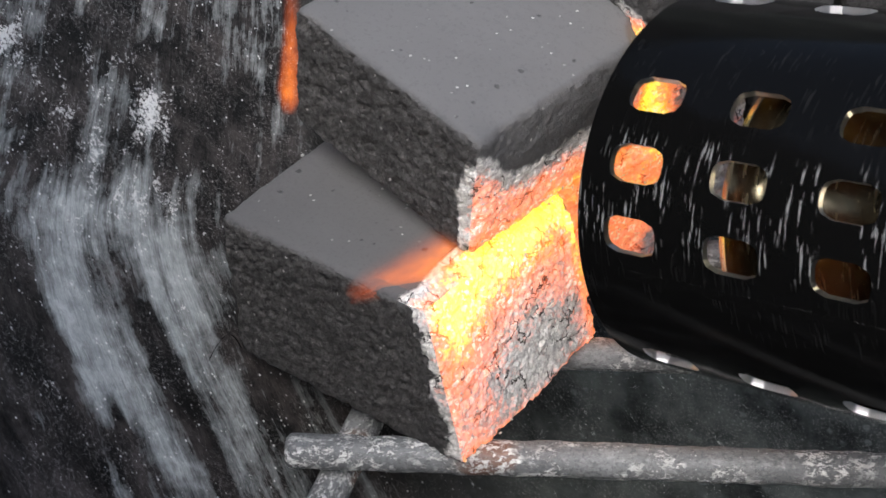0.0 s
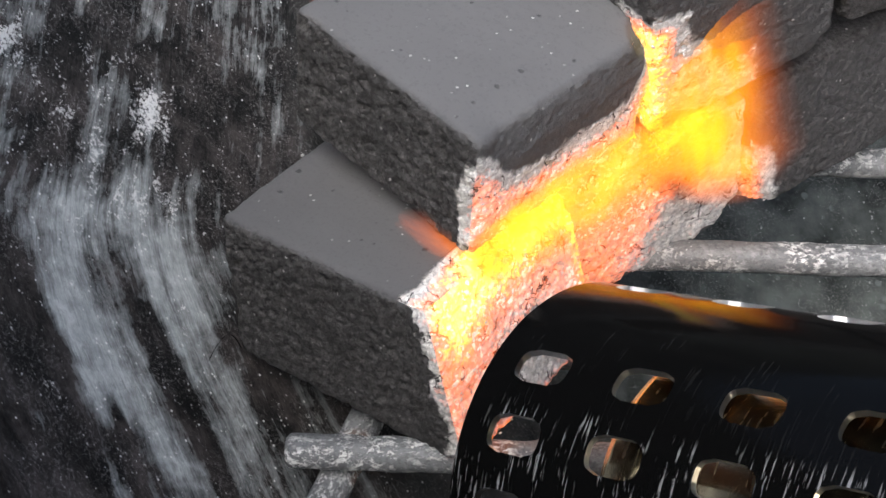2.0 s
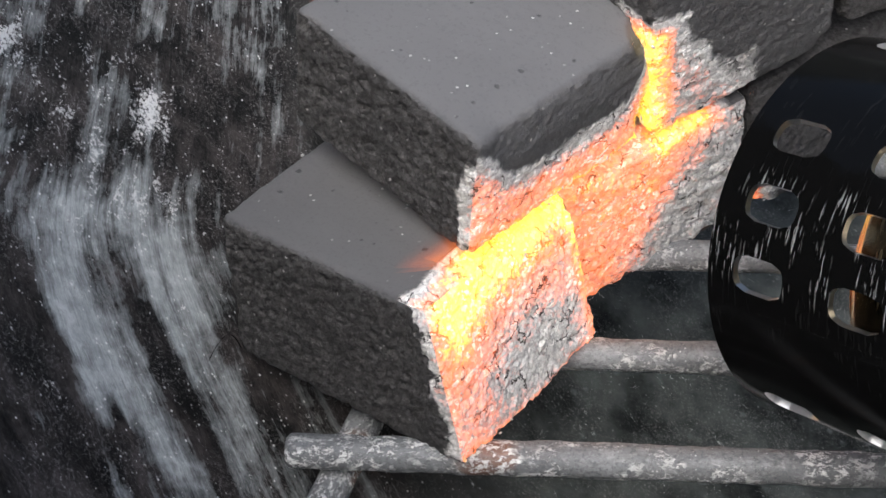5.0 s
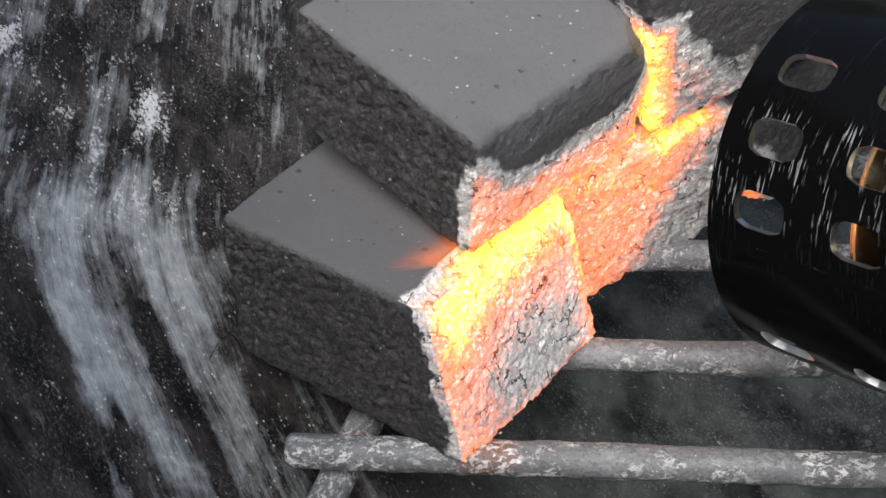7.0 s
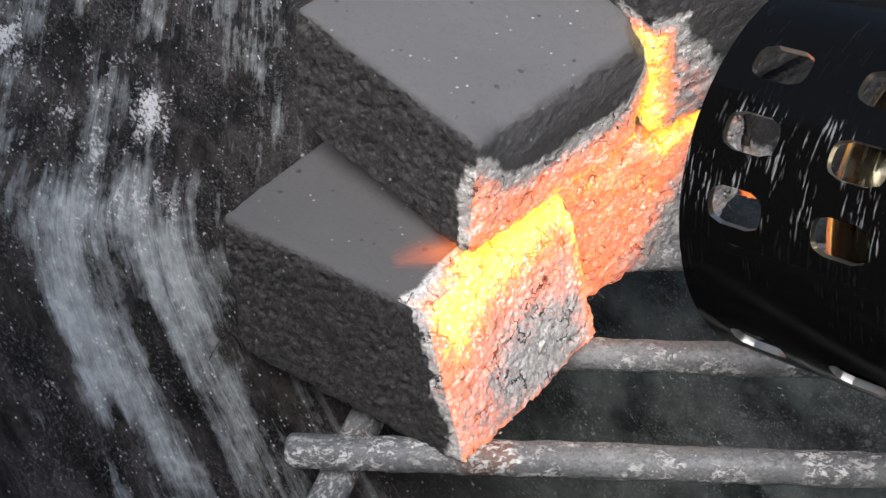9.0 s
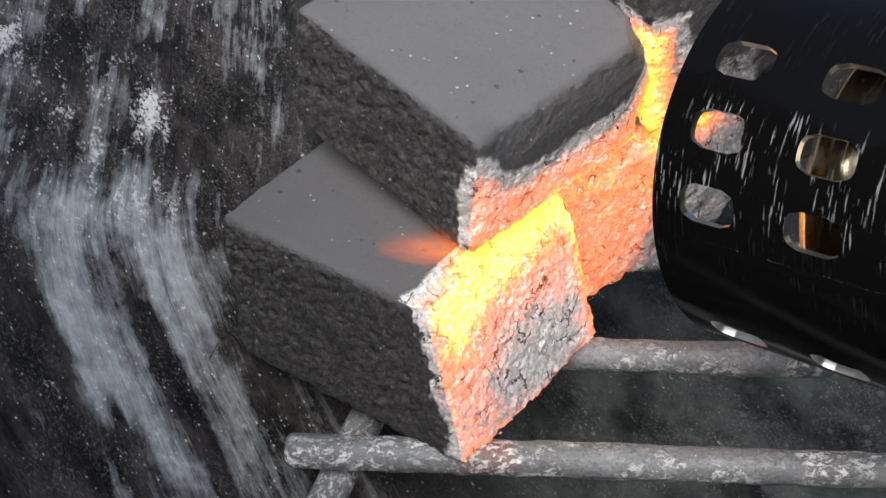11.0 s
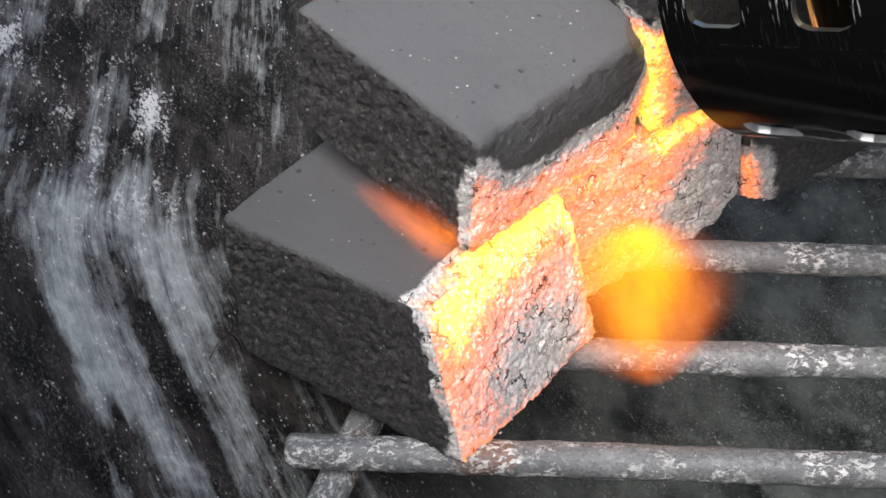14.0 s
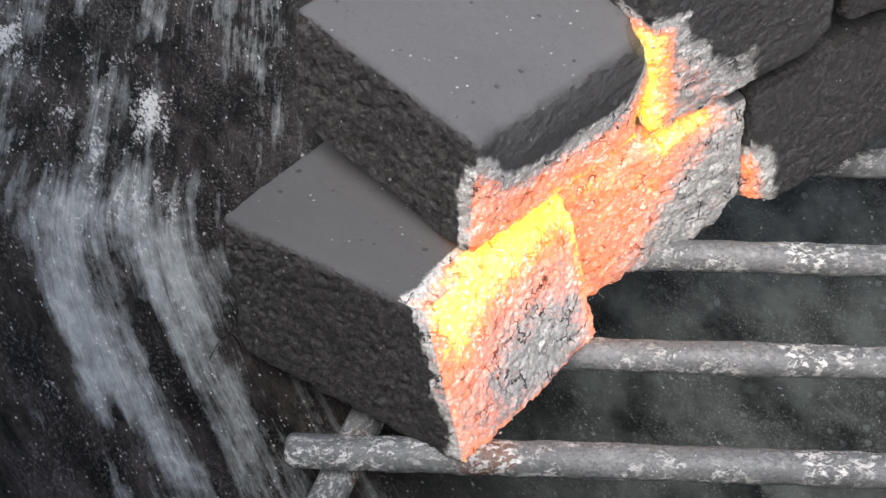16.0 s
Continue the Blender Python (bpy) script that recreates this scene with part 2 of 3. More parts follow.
def enamel_material():
    """Glossy black heat-proof paint with short bright scuffs round the barrel."""
    n = Nodes("black_paint")
    p = n.coords()
    ring = n.node("Mapping", Vector=n.coords("UV"), Scale=(1, 1, 1))
    scuff = n.noise(n.scaled(ring, 34, 330, 1), 1.0, 3, 0.6)
    patch = n.noise(n.scaled(ring, 13, 20, 1), 1.0, 2)
    scuff = n.math("MULTIPLY", n.ramp(scuff, (0.585, 0.0), (0.635, 0.95)), n.ramp(patch, (0.45, 0.0), (0.56, 1.0)))
    # highlight band put into the colour: scuffs show only along one side
    turn = n.tree.nodes.new("ShaderNodeSeparateXYZ")
    n.put(turn.inputs[0], ring)
    sheen_band = n.ramp(n.math("COSINE", n.math("MULTIPLY", n.math("ADD", turn.outputs[0], 0.02), 6.28318)), (0.955, 0.01), (0.992, 1.0))
    scuff = n.math("MULTIPLY", scuff, sheen_band)
    base = n.mix(scuff, (0.0025, 0.0025, 0.0025), (0.6, 0.6, 0.61))
    gloss = n.ramp(n.noise(p, 300, 4), (0.3, 0.07), (0.7, 0.14))
    return n.surface(Base_Color=base, Metallic=scuff, Roughness=n.mix(scuff, gloss, (0.22, 0.22, 0.22)), Specular_IOR_Level=0.08,
                     Normal=n.bump(n.noise(p, 1200, 3), 0.05, 0.0003))


def steel_material():
    n = Nodes("heat_tinted_steel")
    p = n.coords()
    tint = n.mix(n.noise(n.scaled(p, 1, 1, 3), 90, 3), (0.80, 0.64, 0.36), (0.84, 0.76, 0.56))
    return n.surface(Base_Color=tint, Metallic=1.0, Roughness=n.ramp(n.noise(n.scaled(p, 1, 1, 8), 200, 4), (0.3, 0.16), (0.7, 0.30)))


def cut_edge_material():
    n = Nodes("bare_steel_edge")
    return n.surface(Base_Color=n.mix(n.noise(n.coords(), 700), (0.45, 0.45, 0.46), (0.7, 0.7, 0.7)), Metallic=1.0, Roughness=0.3)


def flame_material(name, core, edge, strength, thick):
    """Thin burning gas: clear, adding its glow to what lies behind, and thinning out to its rim."""
    n = Nodes(name)
    uv = n.coords("UV")
    dens = n.attribute("gas")
    wisps = n.noise(n.scaled(uv, 2.2, 1.3, 1), 1.0, 3, 0.5)
    body = n.math("MULTIPLY", dens, n.ramp(wisps, (0.28, 0.35), (0.68, 1.0)))
    colour = n.mix(n.ramp(body, (0.15, 0.0), (0.70, 1.0)), edge, core)
    glow = n.node("Emission", Color=colour, Strength=n.math("MULTIPLY", body, strength))
    veil = n.math("MULTIPLY", n.math("MULTIPLY", body, thick), 1.0, True)
    clear = n.node("BsdfTransparent", Color=n.mix(veil, (1.0, 1.0, 1.0), (0.62, 0.55, 0.45)))
    both = n.node("AddShader", i0=clear, i1=glow)
    n.tree.links.new(both, n.out.inputs[0])
    return n.mat


def ground_material():
    n = Nodes("paving_grey")
    p = n.coords()
    return n.surface(Base_Color=n.mix(n.noise(p, 30, 6), (0.16, 0.155, 0.15), (0.30, 0.29, 0.28)), Roughness=0.9,
                     Normal=n.bump(n.noise(p, 200, 5), 0.5, 0.002))


CHARCOAL, BAR, BOWL, PAINT, STEEL, EDGE = (charcoal_material(), bar_material(), bowl_material(), enamel_material(), steel_material(), cut_edge_material())


# ---------- mesh helpers ----------
def lattice(p, seed):
    """Smooth value noise, -1 to 1, at an array of points."""
    cell = np.floor(p).astype(np.int64)
    f = p - cell
    f = f * f * (3 - 2 * f)
    total = np.zeros(len(p))
    for corner in range(8):
        o = np.array([corner & 1, corner >> 1 & 1, corner >> 2 & 1])
        c = cell + o
        h = (c[:, 0] * 374761393 + c[:, 1] * 668265263 + c[:, 2] * 2147483647 + seed * 1274126177) & 0xFFFFFFFF
        h = ((h ^ (h >> 13)) * 1274126177) & 0xFFFFFFFF
        h = (h ^ (h >> 16)) & 0xFFFF
        w = np.prod(np.where(o, f, 1 - f), axis=1)
        total += w * (h / 32767.5 - 1)
    return total


def fractal(p, scale, octaves, seed, gain=0.55):
    total, amp = np.zeros(len(p)), 1.0
    for i in range(octaves):
        total += amp * lattice(p * scale * 2 ** i, seed + i)
        amp *= gain
    return total


def mesh_object(name, verts, faces, material, parent=None, smooth=True, attributes=(), uv=None):
    me = bpy.data.meshes.new(name)
    me.from_pydata([tuple(v) for v in verts], [], [tuple(f) for f in faces])
    for key, values in attributes:
        me.attributes.new(key, "FLOAT", "POINT").data.foreach_set("value", np.asarray(values, dtype=np.float32))
    if uv is not None:
        layer = me.uv_layers.new(name="UVMap")
        loop = np.empty(len(me.loops), dtype=np.int32)
        me.loops.foreach_get("vertex_index", loop)
        layer.data.foreach_set("uv", np.asarray(uv, dtype=np.float32)[loop].ravel())
    me.materials.append(material)
    me.polygons.foreach_set("use_smooth", [smooth] * len(me.polygons))
    ob = new(name, me)
    if parent:
        ob.parent = parent
    return ob


def part(name, bm, material, parent, label=""):
    me = bpy.data.meshes.new(name)
    bm.to_mesh(me)
    bm.free()
    me.materials.append(material)
    for f in me.polygons:
        f.use_smooth = True
    ob = new(name, me)
    ob.parent = parent
    return tagged(ob, label)


def grid_faces(nu, nv, start=0, flip=False):
    i, j = np.meshgrid(np.arange(nu - 1), np.arange(nv - 1), indexing="ij")
    a = (i * nv + j).ravel() + start
    quad = np.stack([a, a + nv, a + nv + 1, a + 1], 1)
    return quad[:, ::-1] if flip else quad


def ease(x, lo, hi):
    t = np.clip((x - lo) / (hi - lo), 0, 1)
    return t * t * (3 - 2 * t)


# ---------- ground and bowl ----------
BOWL_AT, BOWL_R, GRATE_R = (0.158, -0.04, 0.196), 0.28, 0.2


def build_ground():
    bm = bmesh.new()
    bmesh.ops.create_grid(bm, x_segments=40, y_segments=40, size=60)
    me = bpy.data.meshes.new("ground")
    bm.to_mesh(me)
    bm.free()
    me.materials.append(ground_material())
    ob = new("ground", me)
    ob.location.z = BOWL_AT[2] - BOWL_R - 0.004
    tagged(ob, "plain grey paved ground under the grill", "ground", kind="structure")


def build_bowl():
    """Half a hollow sphere, 3 mm thick, with a rolled rim."""
    na, nz = 241, 90
    profile = [(BOWL_R * math.sin(a), -BOWL_R * math.cos(a)) for a in np.linspace(0.004, math.pi / 2, nz)]
    profile += [(BOWL_R + 0.003 * math.sin(b), 0.003 * math.sin(b) + 0.002) for b in np.linspace(0.2, 2.6, 6)]
    profile += [((BOWL_R + 0.003) * math.sin(a), -(BOWL_R + 0.003) * math.cos(a)) for a in np.linspace(math.pi / 2, 0.004, nz // 2)]
    verts, uv = [], []
    for k in range(na):
        a = 2 * math.pi * k / (na - 1)
        for i, (r, z) in enumerate(profile):
            verts.append((r * math.cos(a), r * math.sin(a), z))
            x, y, z = r * math.cos(a) + BOWL_AT[0], r * math.sin(a) + BOWL_AT[1], z + BOWL_AT[2]
            down = -(0.656 * y + 0.755 * z)
            uv.append((x - 0.55 * max(0.0, down + 0.008) ** 2 / (max(0.0, down + 0.008) + 0.015), down))
    ob = mesh_object("grill_bowl", verts, grid_faces(na, len(profile), flip=True), BOWL, uv=uv)
    ob.location = BOWL_AT
    tagged(ob, "black enamelled grill bowl streaked with wiped pale ash", "grill bowl")


# ---------- grate ----------
def rod(name, length, radius, parent, seed, label=""):
    """A straight rod along x from 0, slightly lumpy, with blunt rounded ends."""
    n = max(8, int(length / 0.0012))
    m = 28
    xs = np.concatenate([[0, 0, 0.0006], np.linspace(0.0014, length - 0.0014, n), [length - 0.0006, length, length]])
    rs = np.concatenate([[0.0001, radius * 0.72, radius * 0.93], np.full(n, radius), [radius * 0.93, radius * 0.72, 0.0001]])
    X, A = np.meshgrid(xs, np.linspace(0, 2 * math.pi, m), indexing="ij")
    Rr = np.repeat(rs[:, None], m, 1)
    p = np.stack([X.ravel(), (Rr * np.cos(A)).ravel(), (Rr * np.sin(A)).ravel()], 1)
    d = 0.00016 * fractal(p, 450, 3, seed) + 0.00012 * fractal(p, 90, 2, seed + 9)
    p[:, 1:] *= (1 + d / radius)[:, None]
    ob = mesh_object(name, p, grid_faces(len(xs), m), BAR, parent)
    return tagged(ob, label)


def build_grate():
    grate = tagged(new("charcoal_grate"), "sooty steel charcoal grate with ash-crusted round bars", "grate")
    slope = math.tan(radians(-2.6))
    for k, y0 in enumerate((-0.106, -0.0795, -0.0524, -0.0271, 0.0002, 0.0300, 0.057, 0.084, 0.111)):
        # y0 is the bar's place at x = 0
        xs = [x for x in np.linspace(-0.04, 0.35, 400) if (x - BOWL_AT[0]) ** 2 + (y0 + slope * x - BOWL_AT[1]) ** 2 < (GRATE_R - 0.0158) ** 2]
        x0, x1 = xs[0], xs[-1]
        if k == 2:
            x0 = -0.0262
        b = rod("bar", (x1 - x0) / math.cos(radians(2.6)), 0.0030, grate, 40 + k)
        b.matrix_basis = pose(x0, y0 + slope * x0, 0, 0, 0, -2.6)
    for k, (x, y, a) in enumerate(((-0.0270, -0.0800, 72.0), (0.150, -0.170, 88.0), (0.290, -0.120, 95.0))):
        b = rod("cross_bar", 0.074 if k == 0 else 0.19, 0.0032, grate, 70 + k)
        b.matrix_basis = pose(x, y, -0.0062, 0, 0, a)
    # legs that carry the grate on the bowl
    for x, y in ((0.140, -0.200), (0.150, 0.105), (0.300, -0.110)):
        depth = math.sqrt(BOWL_R ** 2 - (x - BOWL_AT[0]) ** 2 - (y - BOWL_AT[1]) ** 2) - BOWL_AT[2]
        b = rod("leg", depth - 0.004, 0.003, grate, 90)
        b.matrix_basis = pose(x, y, -0.003, 0, 90, 0)


# ---------- charcoal ----------
def briquette(size, place, turn, heat_rule, seed, label, fine=("-x", "+y", "+z"), chips=(), eaten=0.0, lean=0.0, end_grain=0.42, bores=(), top_shade=0.0):
    """A pressed charcoal block. heat_rule(side, u, v, p): u runs 0 to 1 along the burnt end, v from its top to its foot."""
    half = np.array(size) / 2
    radius = 0.0016
    verts, faces, heats, roughs = [], [], [], []
    start = 0
    sides = {"-x": (0, -1, 1, 2), "+x": (0, 1, 1, 2), "-y": (1, -1, 0, 2), "+y": (1, 1, 0, 2), "-z": (2, -1, 0, 1), "+z": (2, 1, 0, 1)}
    for side, (axis, sign, a, b) in sides.items():
        step = (0.00027 if side != "+z" else 0.0004) if side in fine else 0.0016
        na, nb = int(size[a] / step) + 2, int(size[b] / step) + 2
        A, B = np.meshgrid(np.linspace(-half[a], half[a], na), np.linspace(-half[b], half[b], nb), indexing="ij")
        p = np.zeros((A.size, 3))
        p[:, axis], p[:, a], p[:, b] = sign * half[axis], A.ravel(), B.ravel()
        inner = np.clip(p, -(half - radius), half - radius)
        nrm = p - inner
        nrm /= np.linalg.norm(nrm, axis=1)[:, None]
        u = 0.5 - p[:, 1] / size[1]
        v = 0.5 - p[:, 2] / size[2]
        heat = heat_rule(side, u, v, p)
        side_w = np.clip(np.maximum(np.abs(nrm[:, 0]), np.abs(nrm[:, 1])), 0, 1)
        coarse = np.abs(nrm[:, 1]) ** 2
        burnt = ease(heat, 0.05, 0.3)
        amp = 0.00004 + 0.00022 * end_grain * side_w ** 2 + 0.00034 * coarse
        amp = np.maximum(amp, 0.00030 * burnt)
        scales = p * np.array((0.8, 0.95, 1.0))
        crust = fractal(scales, 720, 4, seed, 0.62)
        d = amp * np.where(crust < 0, 1.5 * crust, 0.8 * crust) + 0.00016 * side_w * fractal(p, 95, 2, seed + 20)
        q = inner + nrm * (radius + d)[:, None]
        # worn and chipped edges and corners
        edge = np.sort(half - np.abs(p), axis=1)[:, 1]
        wear = ease(edge, 0.0035, 0.0) * np.clip(0.25 + fractal(p, 210, 3, seed + 30), 0, 1.5)
        q -= nrm * (0.0007 * wear * (0.4 + burnt))[:, None]
        # an end that leans back where it has burnt away
        q[:, 0] += lean * np.clip(1 - v, 0, 1) * ease(p[:, 0] + half[0], 0.016, 0.0)
        # burnt upper edge of the glowing end, eaten back to a round
        if eaten:
            near = np.hypot(p[:, 0] + half[0], p[:, 2] - half[2])
            back = eaten * ease(near, 0.008, 0.0) * (1 + 0.25 * fractal(p, 150, 2, seed + 40)) * ease(u, 0.0, 0.18)
            q += np.outer(back, (0.7, 0, -0.7))
        for (cx, cy, cz), cr, cd in chips:
            c = np.array((cx, cy, cz)) * half
            q -= (q - 0) / np.linalg.norm(q, axis=1)[:, None] * (cd * ease(np.linalg.norm(p - c, axis=1), cr, cr * 0.2))[:, None]
        # small round bores in the burnt end
        if side == "-x":
            for bu, bv, br in bores:
                q[:, 0] += 0.0022 * ease(np.hypot((u - bu) * size[1], (v - bv) * size[2]), br * 1.25, br * 0.8)
        verts.append(q)
        heats.append(heat)
        # the top can take the dark coarse tone, as shade put into its colour
        roughs.append(np.clip(coarse + end_grain * np.abs(nrm[:, 0]) + top_shade * np.abs(nrm[:, 2]), 0, 1))
        f = grid_faces(na, nb, start)
        e1 = q[f[0][1] - start] - q[f[0][0] - start]
        e2 = q[f[0][2] - start] - q[f[0][1] - start]
        if np.dot(np.cross(e1, e2), nrm[len(nrm) // 2]) < 0:
            f = f[:, ::-1]
        faces.append(f)
        start += len(q)
    ob = mesh_object("charcoal_briquette", np.concatenate(verts), np.concatenate(faces), CHARCOAL,
                     attributes=(("burn", np.concatenate(heats)), ("coarse", np.concatenate(roughs))))
    ob.matrix_basis = pose(*place, *turn)
    return tagged(ob, label, "charcoal briquette", "briquettes stacked on the grate")


def bump2(u, v, cu, cv, ru, rv):
    return np.exp(-((u - cu) / ru) ** 2 - ((v - cv) / rv) ** 2)


def cold(side, u, v, p):
    return np.zeros(len(u))


def heat_low(side, u, v, p):
    """The block whose whole end burns, with a grey patch of cracked ash low down."""
    ragged = fractal(p, 300, 3, 5)
    if side == "-x":
        h = 0.64 + 0.40 * ease(v + 0.04 * u, 0.40, 0.08) * ease(u, -0.02, 0.16) + 0.22 * bump2(u, v, 0.17, 0.24, 0.15, 0.22)
        h -= (0.36 + 0.05 * ragged) * bump2(u, v, 0.56, 0.76, 0.34, 0.30) + 0.10 * ease(u, 0.3, 0.9) * ease(v, 0.4, 0.9)
        h += 0.22 * ease(u + 0.02 * ragged, 0.90, 0.97) + 0.16 * ease(v + 0.02 * ragged, 0.94, 0.99)
        return np.maximum(h, 0.29)
    deep = p[:, 0] - p[:, 0].min() if side in ("+z", "+y", "-y", "-z") else np.full(len(u), 1.0)
    if side == "+z":
        edge_in = 0.0125 - 0.016 * np.clip(u, 0, 0.45)
        rim = 0.66 * ease(deep + 0.0010 * ragged, edge_in, edge_in - 0.0095)
        cleft = 1.05 * ease(u + 0.06 * ragged, 0.10, 0.30) * ease(deep, 0.012, 0.004)
        return np.maximum(rim, cleft)
    if side == "+y":
        return 0.40 * ease(deep + 0.0016 * ragged, 0.0042, 0.0008)
    if side in ("-y", "-z"):
        return 0.5 * ease(deep, 0.006, 0.0)
    return cold(side, u, v, p)


def heat_upper(side, u, v, p):
    """The block on top: its end burns from the foot upwards."""
    ragged = fractal(p, 300, 3, 6)
    if side == "-x":
        line = 0.10 + 0.34 * ease(u, 0.0, 0.26) + 0.05 * u - 0.40 * ease(u, 0.84, 1.0)
        h = 0.60 * ease(v - line + 0.04 * ragged, -0.05, 0.27) + 0.10 * ease(v, 0.5, 1.0) + 0.22 * ease(v, 0.88, 1.0) * ease(u, 0.1, 0.3)
        return h + 0.35 * ease(u, 0.90, 1.0) * ease(v, 0.15, 0.35)
    deep = p[:, 0] - p[:, 0].min()
    if side == "+y":
        return 0.40 * ease(deep + 0.0012 * ragged, 0.0040, 0.0005) * ease(v, 0.10, 0.4)
    if side == "-y":
        return 0.95 * ease(deep, 0.012, 0.0)
    if side == "-z":
        return 1.0 * ease(deep, 0.012, 0.002)
    return cold(side, u, v, p)


def heat_back(side, u, v, p):
    """The low block behind: hot beside its neighbour, ashy towards its free corner."""
    ragged = fractal(p, 260, 3, 7)
    if side == "-x":
        h = 0.72 - 0.42 * ease(0.8 * u + 0.34 * v + 0.05 * ragged, 0.48, 0.86) - 0.06 * ease(v, 0.25, 0.8) + 0.40 * ease(v, 0.15, 0.0) * ease(u, 0.92, 0.80) * ease(u, 0.46, 0.60)
        return np.maximum(h - 0.10 * bump2(u, v, 0.74, 0.6, 0.16, 0.3), 0.30)
    deep = p[:, 0] - p[:, 0].min()
    if side == "+z":
        return (0.66 + 0.3 * ease(u, 0.46, 0.6)) * ease(deep, 0.010, 0.002) * ease(u, 0.95, 0.78)
    if side == "-y":
        return 0.30 * ease(deep, 0.006, 0.0)
    return cold(side, u, v, p)


def heat_top_right(side, u, v, p):
    ragged = fractal(p, 260, 3, 8)
    if side == "-x":
        near = 0.98 * ease(u + 0.03 * ragged, 0.24, 0.01) * ease(v, 0.14, 0.30)
        foot = 0.40 * ease(v + 0.08 * ragged + 0.55 * ease(u, 0.45, 0.05), 0.62, 1.0) * ease(u, 0.62, 0.46)
        seam = 0.85 * ease(v, 0.86, 1.0) * ease(u, 0.40, 0.15)
        return np.maximum(np.maximum(near, foot), seam)
    deep = p[:, 0] - p[:, 0].min()
    if side == "+y":
        return 1.0 * ease(deep, 0.012, 0.002) * ease(v, 0.16, 0.30)
    if side == "-z":
        return 0.9 * ease(deep, 0.008, 0.0) * ease(u, 0.5, 0.2)
    return cold(side, u, v, p)


def heat_far(side, u, v, p):
    ragged = fractal(p, 300, 3, 9)
    if side == "-x":
        return 0.68 * ease(u + 0.02 * ragged, 0.17, 0.0) * ease(v + 0.04 * ragged - 0.6 * u, 0.34, 0.62)
    if side == "+y":
        deep = p[:, 0] - p[:, 0].min()
        return 0.8 * ease(deep, 0.008, 0.0) * ease(v, 0.4, 0.6)
    return cold(side, u, v, p)


def build_charcoal():
    blocks = []
    blocks.append(((0.0504, 0.0392, 0.0306), heat_low, 0.0062, 110, briquette((0.0504, 0.0392, 0.0306), (-0.0050, -0.0262, 0.0160), (0, 3.6, 142.2), heat_low, 100,
              "grey pressed charcoal briquette on the grate, one end glowing orange", chips=(((-1, 1, 1), 0.006, 0.0020),), eaten=0.0016, lean=0.0062)))
    blocks.append(((0.0423, 0.0413, 0.0247), heat_upper, 0.0, 80, briquette((0.0423, 0.0413, 0.0247), (0.0048, -0.0135, 0.0495), (-2.5, -6.8, 134.2), heat_upper, 200,
              "grey pressed charcoal briquette leaning across another, burning along its foot", chips=(((-1, -1, 1), 0.006, 0.0020),), eaten=0.0012)))
    blocks.append(((0.0480, 0.0443, 0.0327), heat_back, 0.0, 90, briquette((0.0480, 0.0443, 0.0327), (0.0242, 0.0131, 0.0178), (-10.3, -6.6, 121.8), heat_back, 300,
              "charcoal briquette on the grate with an ashy half-burnt end", chips=(((-1, -1, -1), 0.007, 0.003),), bores=((0.85, 0.10, 0.00085),))))
    # tops from here on are darkened, standing in for the shade of the crevice
    blocks.append(((0.0480, 0.0376, 0.0361), heat_top_right, 0.0, 40, briquette((0.0480, 0.0376, 0.0361), (0.0383, 0.0121, 0.0612), (-13.3, -11.8, 120.2), heat_top_right, 400,
              "dark charcoal briquette with an ash-whitened glowing lower corner", chips=(((-1, -1, -1), 0.005, 0.0016),), end_grain=0.55, top_shade=0.8)))
    blocks.append(((0.0480, 0.0440, 0.0324), heat_far, 0.0, 12, briquette((0.0480, 0.0440, 0.0324), (0.0632, 0.0351, 0.0246), (-11.0, -3.7, 119.8), heat_far, 500,
              "dark unburnt charcoal briquette with one ember corner", chips=(((-1, 1, -1), 0.006, 0.002),), end_grain=0.75, top_shade=0.9)))
    briquette((0.0460, 0.0420, 0.0300), (0.0813, 0.0265, 0.0719), (-16.0, -16.6, 104.4), cold, 600,
              "dark unburnt charcoal briquette on top of the stack", end_grain=0.9, top_shade=0.9)
    return blocks


# ---------- hot-air lighter ----------
HOLE_AT, HOLE_STEP, HOLE_TURN, BARREL_R = 0.00914, 0.01687, 20.5, 0.029


